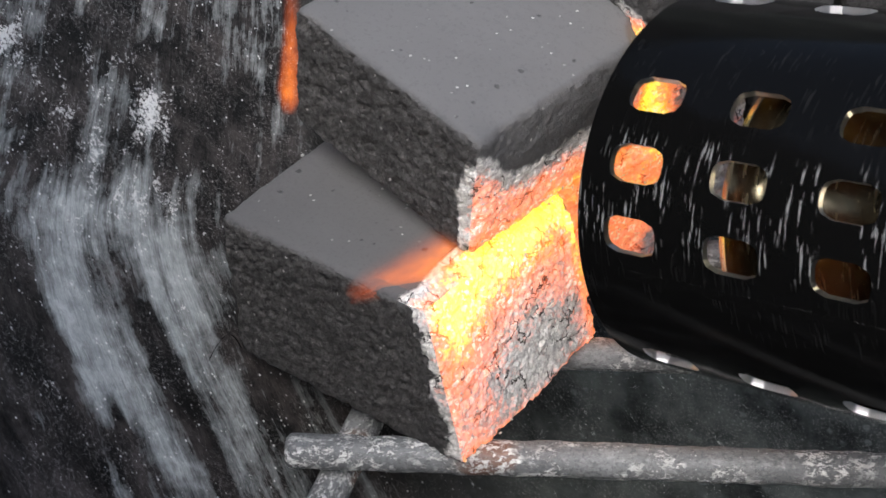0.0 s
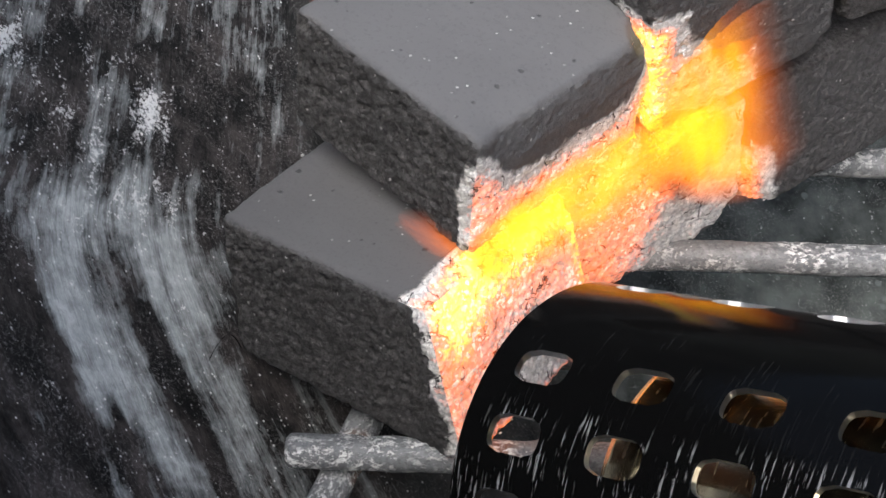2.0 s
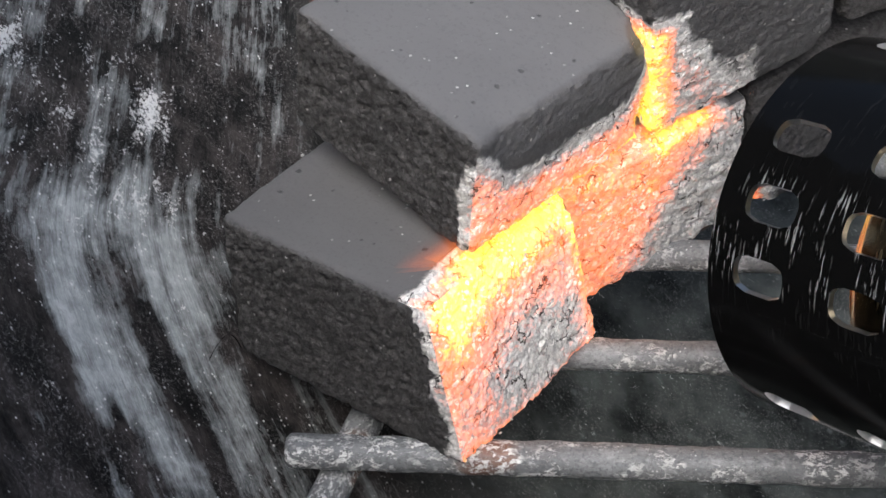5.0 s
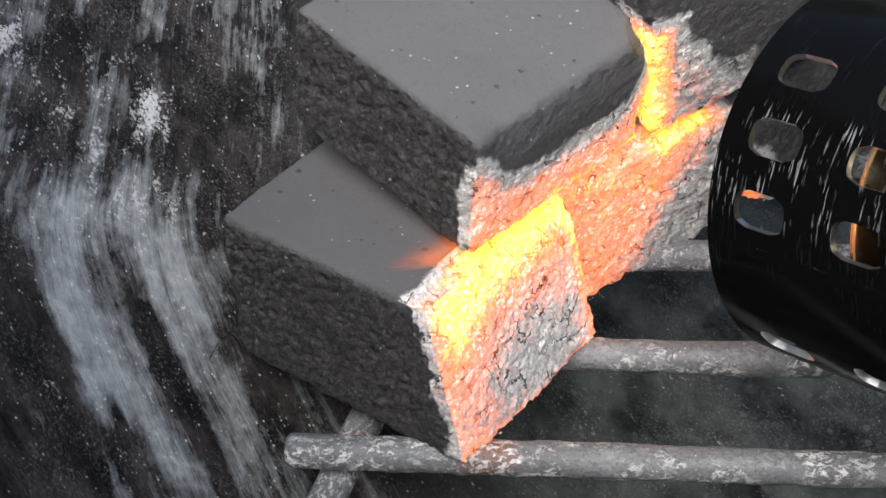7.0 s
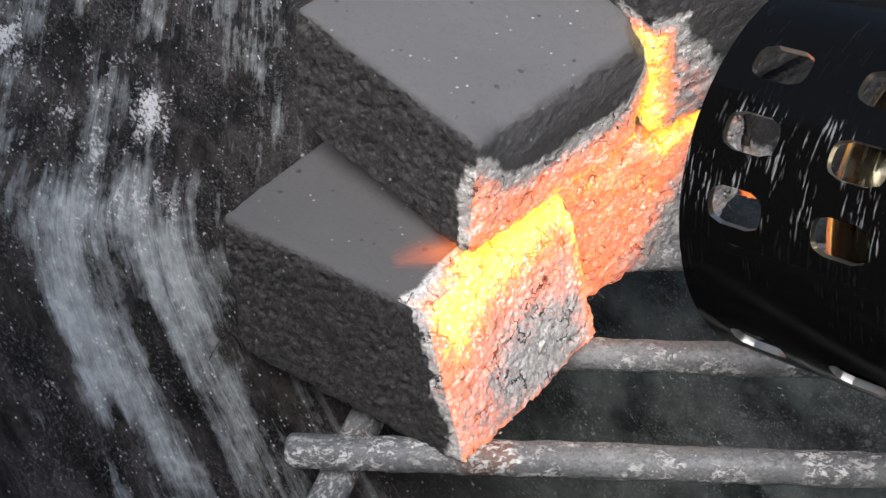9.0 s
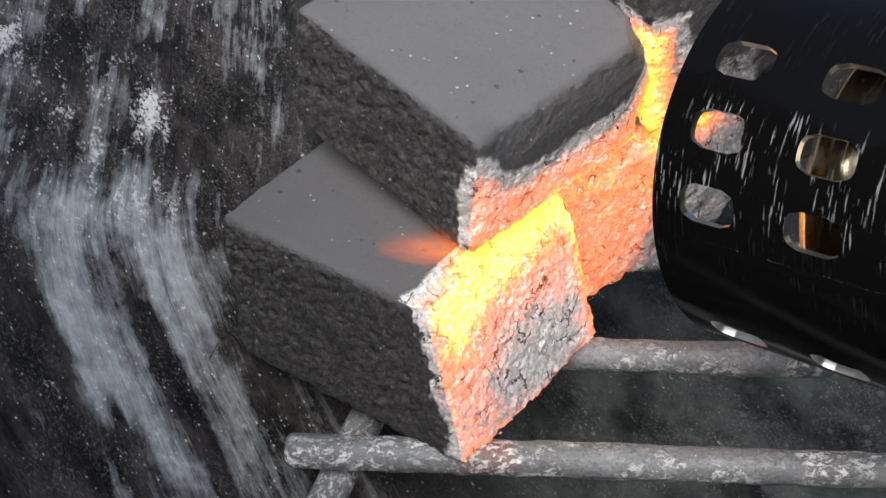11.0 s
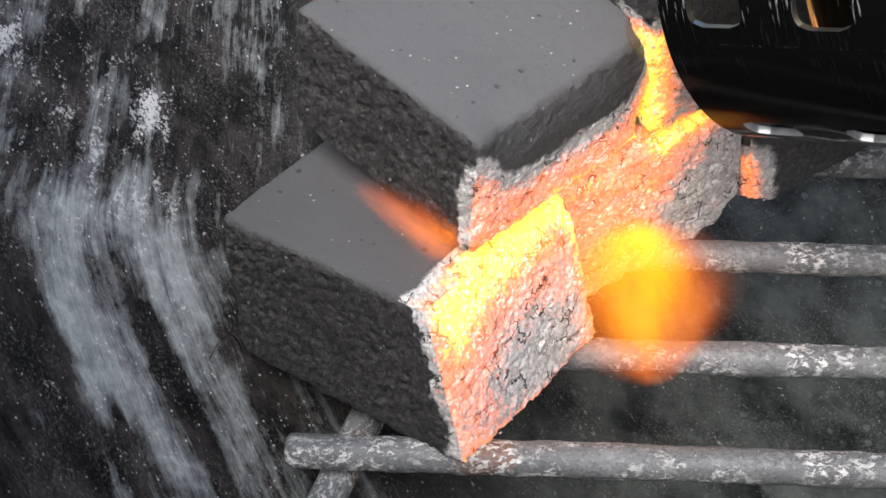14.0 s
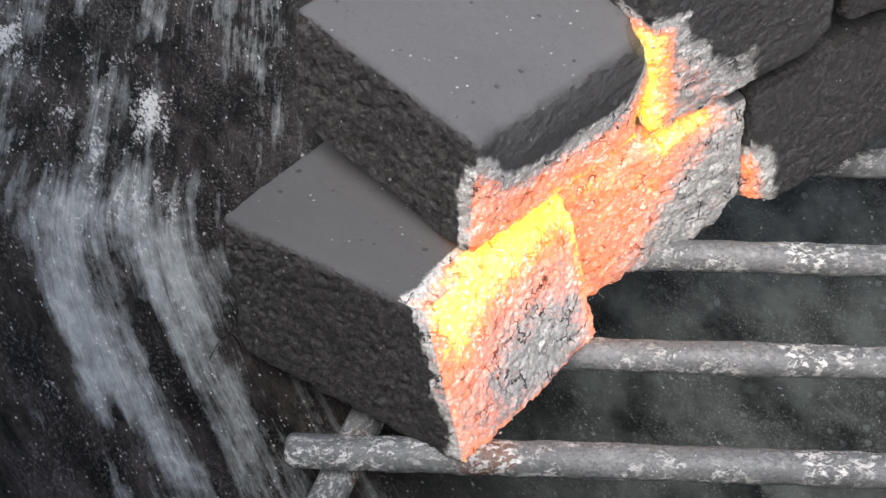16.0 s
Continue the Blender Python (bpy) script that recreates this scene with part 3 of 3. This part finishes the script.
def pierced_barrel(length, columns):
    """A thin tube along -z from its open tip, pierced by round-cornered slots in four groups of three rows."""
    deg = math.radians
    bands = []
    for g in range(4):
        for r in (-1, 0, 1):
            bands.append((90 * g + HOLE_TURN * (r - 0.5), 90 * g + HOLE_TURN * (r + 0.5), True))
        bands.append((90 * g + HOLE_TURN * 1.5, 90 * g + 90 - HOLE_TURN * 1.5, False))
    rows = [(0.0, HOLE_AT - HOLE_STEP / 2, False)] if HOLE_AT > HOLE_STEP / 2 else []
    for c in range(columns):
        rows.append((HOLE_AT + HOLE_STEP * (c - 0.5), HOLE_AT + HOLE_STEP * (c + 0.5), True))
    rows.append((HOLE_AT + HOLE_STEP * (columns - 0.5), length, False))
    verts, faces, uv = [], [], []
    index = {}

    def vert(angle, s):
        key = (round(angle % 360, 4), round(s, 6))
        if key not in index:
            index[key] = len(verts)
            a = deg(angle)
            verts.append((BARREL_R * math.cos(a), BARREL_R * math.sin(a), -s))
            uv.append((angle / 360, s / length))
        return index[key]

    NA, NS, N = 8, 4, 8
    for a0, a1, holed_a in bands:
        for s0, s1, holed_s in rows:
            if not (holed_a and holed_s):
                grid = [[vert(a0 + (a1 - a0) * i / NA, s0 + (s1 - s0) * j / NS) for j in range(NS + 1)] for i in range(NA + 1)]
                for i in range(NA):
                    for j in range(NS):
                        faces.append((grid[i][j], grid[i][j + 1], grid[i + 1][j + 1], grid[i + 1][j]))
                continue
            ca, cs = (a0 + a1) / 2, (s0 + s1) / 2
            outer = [(a0 + (a1 - a0) * i / NA, s0) for i in range(NA)] + [(a1, s0 + (s1 - s0) * j / NS) for j in range(NS)]
            outer += [(a1 - (a1 - a0) * i / NA, s1) for i in range(NA)] + [(a0, s1 - (s1 - s0) * j / NS) for j in range(NS)]
            hw, hs, cr = 0.0027, 0.0044, 0.0021
            inner = []
            for a, s in outer:
                dx, dy = (a - ca) / (a1 - a0) * 2, (s - cs) / (s1 - s0) * 2
                x, y = dx * hw, dy * hs
                ex, ey = max(abs(x) - (hw - cr), 0), max(abs(y) - (hs - cr), 0)
                m = math.hypot(ex, ey)
                if ex > 0 and ey > 0 and m > 0:
                    x = math.copysign(hw - cr + ex / m * cr, x)
                    y = math.copysign(hs - cr + ey / m * cr, y)
                inner.append((ca + math.degrees(x / BARREL_R), cs + y))
            o = [vert(*q) for q in outer]
            n = [vert(*q) for q in inner]
            for i in range(len(o)):
                j = (i + 1) % len(o)
                faces.append((o[i], n[i], n[j], o[j]))
    return verts, faces, uv


def build_lighter():
    lighter = tagged(new("hot_air_lighter"), "black perforated barrel of a hot-air charcoal lighter", "charcoal lighter")
    length = 0.150
    verts, faces, uv = pierced_barrel(length, 8)
    wall, count = 0.0011, len(verts)
    inner = [(x * (1 - wall / BARREL_R), y * (1 - wall / BARREL_R), z) for x, y, z in verts]
    edges = {}
    for f in faces:
        for e in zip(f, f[1:] + f[:1]):
            edges[tuple(sorted(e))] = edges.get(tuple(sorted(e)), []) + [e]
    rims = [e[0] for e in edges.values() if len(e) == 1]
    rim_faces = [(e[1], e[0], e[0] + count, e[1] + count) for e in rims]
    both = faces + [tuple(k + count for k in reversed(f)) for f in faces] + rim_faces
    barrel = mesh_object("barrel", verts + inner, both, PAINT, lighter, uv=uv + uv)
    barrel.data.materials.append(EDGE)
    for poly, e in zip(list(barrel.data.polygons)[2 * len(faces):], rims):
        poly.material_index = 1 if 0.001 < -verts[e[0]][2] < length - 0.001 else 0
        poly.use_smooth = False
    rim_keys = {tuple(sorted(e)) for e in rims} | {tuple(sorted((e[0] + count, e[1] + count))) for e in rims}
    for edge in barrel.data.edges:
        if tuple(sorted(edge.vertices)) in rim_keys:
            edge.use_edge_sharp = True
    # bright inner tube
    pts, n = [], 64
    prof = [(0.0195, 0.019), (0.0205, 0.0185), (0.0212, 0.020), (0.0212, 0.028), (0.0206, 0.029), (0.0206, 0.034), (0.0212, 0.035), (0.0212, length), (0.0200, length), (0.0195, 0.03)]
    for k in range(n + 1):
        a = 2 * math.pi * k / n
        pts += [(r * math.cos(a), r * math.sin(a), -s) for r, s in prof]
    tagged(mesh_object("inner_tube", pts, grid_faces(n + 1, len(prof), flip=True), STEEL, lighter), "straw-tinted bright steel inner tube")
    return lighter


# ---------- fire ----------
FLAME = flame_material("flame", (1.0, 0.46, 0.015), (1.0, 0.20, 0.02), 1.0, 0.9)
HAZE = flame_material("orange_flame", (1.0, 0.24, 0.03), (0.9, 0.15, 0.03), 0.42, 0.25)


def flame(length, width, material, label, blunt=False, seed=1):
    """A tongue of burning gas along z from its foot: three curved veils that thin out to their rims."""
    fire = tagged(new("flame"), label, "flame")
    nu, nv = 21, 41
    for k, turn in enumerate((-38, 0, 38)):
        verts, gas, uv = [], [], []
        for i in range(nu):
            s = 2 * i / (nu - 1) - 1
            for j in range(nv):
                v = j / (nv - 1)
                w = width * (math.sin(math.pi * min(1.0, v * 0.94 + 0.06)) ** 0.7 if blunt else (1 - v) ** 0.5 * min(1.0, 0.45 + 3 * v))
                sway = 0.10 * length * (v ** 2) * math.sin(3.0 * v + 1.7 * k + seed)
                verts.append((0.35 * w * (1 - s * s) * (1 - 0.5 * k), w * s + sway * 0.6, length * v))
                rim = max(0.0, 1 - s * s) ** 2.0
                gas.append(rim * min(1.0, v / 0.12) * max(0.0, 1 - v) ** (0.55 if blunt else 0.6))
                uv.append((s, v * length / width + seed))
        veil = mesh_object("veil", verts, grid_faces(nu, nv), material, fire, attributes=(("gas", gas),), uv=uv)
        veil.matrix_basis = pose(0, 0, 0, 0, 0, turn)
    return fire


# ---------- a stray bristle on the bowl ----------
def build_bristle():
    """A bent hair of wire lying against the bowl wall."""
    bm = bmesh.new()
    rings = []
    for i in range(17):
        t = i / 16
        at = Vector((-0.0415 + 0.0055 * t, -0.0300 + 0.0062 * math.sin(2.3 * t), -0.0006 + 0.0022 * math.sin(2.6 * t) - 0.0018 * t))
        rings.append([bm.verts.new(at + Vector((0.00009 * math.cos(a), 0.00009 * math.sin(a), 0.00006 * math.cos(a + 1)))) for a in (0, 1.26, 2.51, 3.77, 5.03)])
    for lo, hi in zip(rings, rings[1:]):
        for k in range(5):
            bm.faces.new((lo[k], lo[(k + 1) % 5], hi[(k + 1) % 5], hi[k]))
    bm.faces.new(rings[0][::-1])
    bm.faces.new(rings[-1])
    me = bpy.data.meshes.new("wire_bristle")
    bm.to_mesh(me)
    bm.free()
    me.materials.append(PAINT)
    tagged(new("wire_bristle", me), "thin curved black wire bristle lying on the bowl wall", "bristle")


# ---------- build ----------
build_ground()
build_bowl()
build_grate()
BLOCKS = build_charcoal()
LIGHTER = build_lighter()
build_bristle()
SEAM_FLAME = flame(0.062, 0.0105, FLAME, "bright yellow flame lying along the joint of the briquettes", True, 2)
PLUME = flame(0.053, 0.0175, FLAME, "orange flame flaring up over the burning briquettes", False, 3)
TONGUE = flame(0.020, 0.0062, HAZE, "small orange flame licking over a briquette", False, 4)
CLOUD = flame(0.030, 0.0200, FLAME, "soft orange flame rolling out below the briquettes", True, 5)
EDGE_FLAME = flame(0.022, 0.0032, HAZE, "thin orange flame behind the upper briquette", False, 6)
LOW_FLAME = flame(0.011, 0.0042, HAZE, "faint orange flame on the side of a briquette", True, 7)


# ---------- loose ash on the burning ends ----------
def flake_material():
    n = Nodes("white_ash")
    p = n.coords()
    tone = n.mix(n.noise(p, 2500, 4), (0.55, 0.53, 0.51), (0.90, 0.88, 0.85))
    return n.surface(Base_Color=tone, Roughness=0.95, Normal=n.bump(n.noise(p, 4000, 3), 0.6, 0.0001))


def flake_mesh(seed):
    """A small uneven scale of ash."""
    rng = random.Random(seed)
    bm = bmesh.new()
    bmesh.ops.create_icosphere(bm, subdivisions=1, radius=1.0)
    for v in bm.verts:
        k = 0.75 + 0.5 * rng.random()
        v.co = Vector((v.co.x * 0.28 * k, v.co.y * k, v.co.z * 0.62 * k))
    me = bpy.data.meshes.new("ash_flake")
    bm.to_mesh(me)
    bm.free()
    me.materials.append(FLAKE)
    for f in me.polygons:
        f.use_smooth = True
    return me


FLAKE = flake_material()
FLAKES = [flake_mesh(s) for s in range(6)]


def scatter_flakes():
    rng = random.Random(11)
    for size, rule, lean, count, block in BLOCKS:
        made = 0
        while made < count:
            u, v = rng.random(), rng.random()
            p = np.array([[-size[0] / 2, (0.5 - u) * size[1], (0.5 - v) * size[2]]])
            heat = rule("-x", np.array([u]), np.array([v]), p)[0]
            if heat < 0.3 or heat > 0.98 or (v < 0.1 and lean) or v < 0.04:
                continue
            r = 0.00016 + 0.00034 * rng.random() ** 2
            ob = new("ash_flake", FLAKES[rng.randrange(6)])
            ob.parent = block
            ob.matrix_basis = (pose(p[0, 0] + lean * (1 - v) - 0.0001, p[0, 1], p[0, 2], rng.uniform(0, 360), rng.uniform(-25, 25), rng.uniform(-25, 25))
                               @ Matrix.Diagonal((r, r * rng.uniform(0.7, 1.5), r, 1)))
            made += 1


scatter_flakes()


def motions():
    walk(LIGHTER, [
        (0.0, pose(0.0390, -0.0371, 0.0465, 111.0, -34.6, -141.8)),
        (0.5, pose(0.0412, -0.0487, 0.0477, 113.7, -36.7, -144.2)),
        (1.0, pose(0.0337, -0.0520, 0.0436, 116.0, -38.2, -147.1)),
        (1.2, pose(0.0285, -0.0553, 0.0384, 116.5, -39.4, -145.8)),
        (1.5, pose(0.0276, -0.0622, 0.0333, 116.1, -39.4, -145.0)),
        (1.8, pose(0.0235, -0.0686, 0.0271, 120.5, -44.4, -152.4)),
        (2.0, pose(0.0207, -0.0746, 0.0201, 122.1, -46.1, -152.9)),
        (2.4, pose(0.0231, -0.0739, 0.0190, 122.2, -47.8, -156.9)),
        (2.7, pose(0.0212, -0.0721, 0.0190, 123.0, -47.8, -157.8)),
        (3.0, pose(0.0228, -0.0602, 0.0272, 120.8, -45.6, -156.2)),
        (3.2, pose(0.0299, -0.0519, 0.0371, 118.6, -45.4, -154.9)),
        (3.5, pose(0.0475, -0.0475, 0.0376, 116.8, -37.8, -153.2)),
        (3.7, pose(0.0593, -0.0498, 0.0402, 116.0, -38.5, -155.0)),
        (4.0, pose(0.0575, -0.0488, 0.0429, 114.2, -37.9, -151.5)),
        (4.2, pose(0.0613, -0.0494, 0.0421, 114.7, -35.2, -153.0)),
        (6.3, pose(0.0579, -0.0401, 0.0518, 106.9, -35.2, -146.8)),
        (7.0, pose(0.0598, -0.0416, 0.0522, 109.4, -36.3, -150.1)),
        (7.5, pose(0.0581, -0.0466, 0.0534, 107.6, -34.9, -144.8)),
        (8.0, pose(0.0575, -0.0454, 0.0551, 107.7, -35.5, -146.1)),
        (8.5, pose(0.0512, -0.0444, 0.0557, 110.1, -35.4, -145.6)),
        (9.0, pose(0.0537, -0.0441, 0.0556, 107.2, -37.9, -145.3)),
        (9.2, pose(0.0543, -0.0419, 0.0562, 106.9, -35.8, -145.5)),
        (11.3, pose(0.0490, -0.0419, 0.0566, 107.2, -34.8, -142.2)),
        (11.5, pose(0.0492, -0.0430, 0.0569, 106.8, -34.6, -142.1)),
        (12.0, pose(0.0565, -0.0513, 0.0424, 113.5, -36.8, -148.8)),
        (12.5, pose(0.0491, -0.0543, 0.0421, 112.6, -35.0, -145.2)),
        (13.0, pose(0.0466, -0.0502, 0.0431, 112.4, -37.7, -144.1)),
        (13.5, pose(0.0495, -0.0356, 0.0616, 108.7, -32.0, -142.8)),
        (13.7, pose(0.0516, -0.0306, 0.0606, 113.3, -35.1, -143.7)),
        (13.8, pose(0.0529, -0.0263, 0.0660, 114.2, -31.4, -142.1)),
        (14.0, pose(0.0487, -0.0208, 0.0790, 113.0, -24.9, -138.0)),
        (14.5, pose(0.0491, -0.0202, 0.0800, 113.1, -25.6, -137.7)),
        (15.0, pose(0.0477, -0.0218, 0.0756, 115.0, -26.4, -139.6)),
        (15.2, pose(0.0506, -0.0252, 0.0677, 119.0, -26.9, -141.7)),
        (15.5, pose(0.0532, -0.0348, 0.0614, 120.9, -31.3, -142.9)),
        (15.6, pose(0.0586, -0.0340, 0.0578, 121.9, -27.1, -143.7)),
        (15.7, pose(0.0617, -0.0366, 0.0608, 115.0, -22.8, -139.8)),
        (15.8, pose(0.0745, -0.0380, 0.0592, 115.0, -22.8, -139.8)),
        (15.9, pose(0.0898, -0.0388, 0.0582, 115.0, -22.8, -139.8)),
        (16.0, pose(0.1026, -0.0394, 0.0576, 115.0, -22.8, -139.8)),
    ])
    walk(SEAM_FLAME, [
        (0.0, pose(0.0101, -0.0016, 0.0057, -88.6, -49.4, -51.0)),
        (1.0, pose(0.0101, -0.0016, 0.0057, -88.6, -49.4, -51.0)),
        (1.2, pose(0.0060, -0.0358, 0.0305, -88.6, -49.7, -51.0)),
        (1.5, pose(0.0045, -0.0422, 0.0353, -88.6, -49.7, -51.0)),
        (2.0, pose(0.0045, -0.0439, 0.0364, -89.5, -49.3, -51.0)),
        (2.4, pose(0.0045, -0.0431, 0.0357, -90.4, -48.8, -51.0)),
        (2.7, pose(0.0045, -0.0431, 0.0357, -92.1, -47.8, -51.0)),
        (3.0, pose(0.0052, -0.0396, 0.0330, -91.2, -48.3, -51.0)),
        (3.2, pose(0.0056, -0.0360, 0.0302, -88.6, -49.8, -51.0)),
        (3.4, pose(0.0101, -0.0016, 0.0057, -88.6, -49.4, -51.0)),
        (16.0, pose(0.0101, -0.0016, 0.0057, -88.6, -49.4, -51.0)),
    ])
    walk(PLUME, [
        (0.0, pose(0.0489, 0.0177, 0.0051, -2.4, -51.8, -99.5)),
        (1.0, pose(0.0489, 0.0177, 0.0051, -2.4, -51.8, -99.5)),
        (1.2, pose(0.0446, -0.0055, 0.0196, 3.4, -32.9, -99.8)),
        (1.5, pose(0.0410, -0.0148, 0.0272, -4.3, -33.9, -100.2)),
        (1.8, pose(0.0287, -0.0243, 0.0330, -51.7, -41.3, -93.6)),
        (2.0, pose(0.0454, -0.0237, 0.0307, 7.0, -30.3, -99.8)),
        (2.2, pose(0.0451, -0.0199, 0.0289, 9.5, -30.0, -99.1)),
        (2.4, pose(0.0435, -0.0207, 0.0295, 14.0, -30.4, -97.9)),
        (2.5, pose(0.0434, -0.0215, 0.0301, -5.6, -35.3, -101.1)),
        (2.7, pose(0.0276, -0.0237, 0.0368, -84.4, -38.8, -92.4)),
        (2.8, pose(0.0280, -0.0218, 0.0328, -74.5, -39.9, -92.3)),
        (3.0, pose(0.0372, -0.0070, 0.0212, -40.0, -45.0, -93.3)),
        (3.2, pose(0.0462, 0.0092, 0.0106, -15.0, -50.0, -96.4)),
        (3.4, pose(0.0489, 0.0177, 0.0051, -2.4, -51.8, -99.5)),
        (16.0, pose(0.0489, 0.0177, 0.0051, -2.4, -51.8, -99.5)),
    ])
    walk(TONGUE, [
        (0.0, pose(0.0032, -0.0408, 0.0354, 111.5, -42.0, -87.7)),
        (0.5, pose(0.0051, -0.0397, 0.0353, 108.4, -41.9, -87.6)),
        (1.0, pose(0.0101, -0.0377, 0.0343, 98.3, -41.4, -87.4)),
        (1.5, pose(0.0119, -0.0394, 0.0310, 73.4, -40.3, -87.5)),
        (2.0, pose(0.0105, -0.0404, 0.0305, 63.6, -39.9, -87.8)),
        (2.7, pose(0.0127, -0.0398, 0.0299, 68.5, -40.1, -87.6)),
        (3.2, pose(0.0067, -0.0408, 0.0327, 58.7, -39.7, -88.0)),
        (3.5, pose(0.0062, -0.0395, 0.0349, 98.3, -41.4, -87.4)),
        (4.2, pose(0.0078, -0.0378, 0.0355, 113.5, -42.1, -87.7)),
        (6.5, pose(0.0117, -0.0358, 0.0351, 108.4, -41.9, -87.6)),
        (7.0, pose(0.0098, -0.0369, 0.0352, 108.4, -41.9, -87.6)),
        (8.0, pose(0.0117, -0.0358, 0.0351, 108.4, -41.9, -87.6)),
        (9.0, pose(0.0111, -0.0373, 0.0341, 98.3, -41.4, -87.4)),
        (11.5, pose(0.0082, -0.0392, 0.0339, 88.3, -41.0, -87.4)),
        (12.5, pose(0.0072, -0.0395, 0.0342, 88.3, -41.0, -87.4)),
        (13.5, pose(0.0089, -0.0375, 0.0352, 108.4, -41.9, -87.6)),
        (14.0, pose(0.0032, -0.0408, 0.0354, 58.7, -39.7, -88.0)),
        (14.2, pose(0.0032, -0.0408, 0.0354, 54.8, -39.6, -88.1)),
        (14.5, pose(0.0081, -0.0400, 0.0330, 73.4, -40.3, -87.5)),
        (15.0, pose(0.0121, -0.0389, 0.0316, 78.3, -40.5, -87.4)),
        (15.5, pose(0.0178, -0.0333, 0.0340, 103.3, -41.7, -87.5)),
        (16.0, pose(0.0211, -0.0303, 0.0348, 108.4, -41.9, -87.6)),
    ])
    walk(CLOUD, [
        (0.0, pose(0.0110, 0.0027, 0.0183, -176.2, -40.9, -92.7)),
        (13.5, pose(0.0110, 0.0027, 0.0183, -176.2, -40.9, -92.7)),
        (13.8, pose(0.0203, -0.0081, 0.0166, -172.4, -42.6, -95.3)),
        (14.0, pose(0.0317, -0.0145, 0.0199, -163.7, -43.5, -99.0)),
        (14.2, pose(0.0342, -0.0161, 0.0181, -175.9, -44.9, -98.7)),
        (14.5, pose(0.0322, -0.0151, 0.0192, -165.7, -43.8, -99.0)),
        (14.8, pose(0.0322, -0.0158, 0.0184, -169.9, -44.2, -98.7)),
        (15.0, pose(0.0275, -0.0149, 0.0164, -167.2, -42.1, -97.1)),
        (15.2, pose(0.0189, -0.0059, 0.0161, -171.0, -40.5, -94.6)),
        (15.5, pose(0.0110, 0.0027, 0.0183, -176.2, -40.9, -92.7)),
        (16.0, pose(0.0110, 0.0027, 0.0183, -176.2, -40.9, -92.7)),
    ])
    walk(EDGE_FLAME, [
        (0.0, pose(-0.0259, -0.0124, 0.0406, -6.4, -40.6, -83.3)),
        (0.4, pose(-0.0261, -0.0124, 0.0406, -4.3, -40.8, -83.4)),
        (0.8, pose(-0.0257, -0.0105, 0.0397, -2.1, -41.0, -83.7)),
        (1.1, pose(-0.0216, 0.0038, 0.0303, -1.2, -41.0, -85.1)),
        (16.0, pose(-0.0216, 0.0038, 0.0303, -1.2, -41.0, -85.1)),
    ])
    walk(LOW_FLAME, [
        (0.0, pose(0.0006, -0.0357, 0.0122, 110.8, -43.4, -91.2)),
        (3.0, pose(0.0006, -0.0357, 0.0122, 110.8, -43.4, -91.2)),
        (3.2, pose(-0.0013, -0.0469, 0.0254, 109.0, -43.7, -88.4)),
        (3.4, pose(-0.0030, -0.0515, 0.0291, 103.8, -43.6, -88.1)),
        (3.7, pose(-0.0037, -0.0512, 0.0295, 93.4, -43.4, -87.5)),
        (3.9, pose(-0.0017, -0.0483, 0.0267, 105.5, -43.1, -90.8)),
        (4.2, pose(0.0006, -0.0357, 0.0122, 110.8, -43.4, -91.2)),
        (16.0, pose(0.0006, -0.0357, 0.0122, 110.8, -43.4, -91.2)),
    ])


motions()
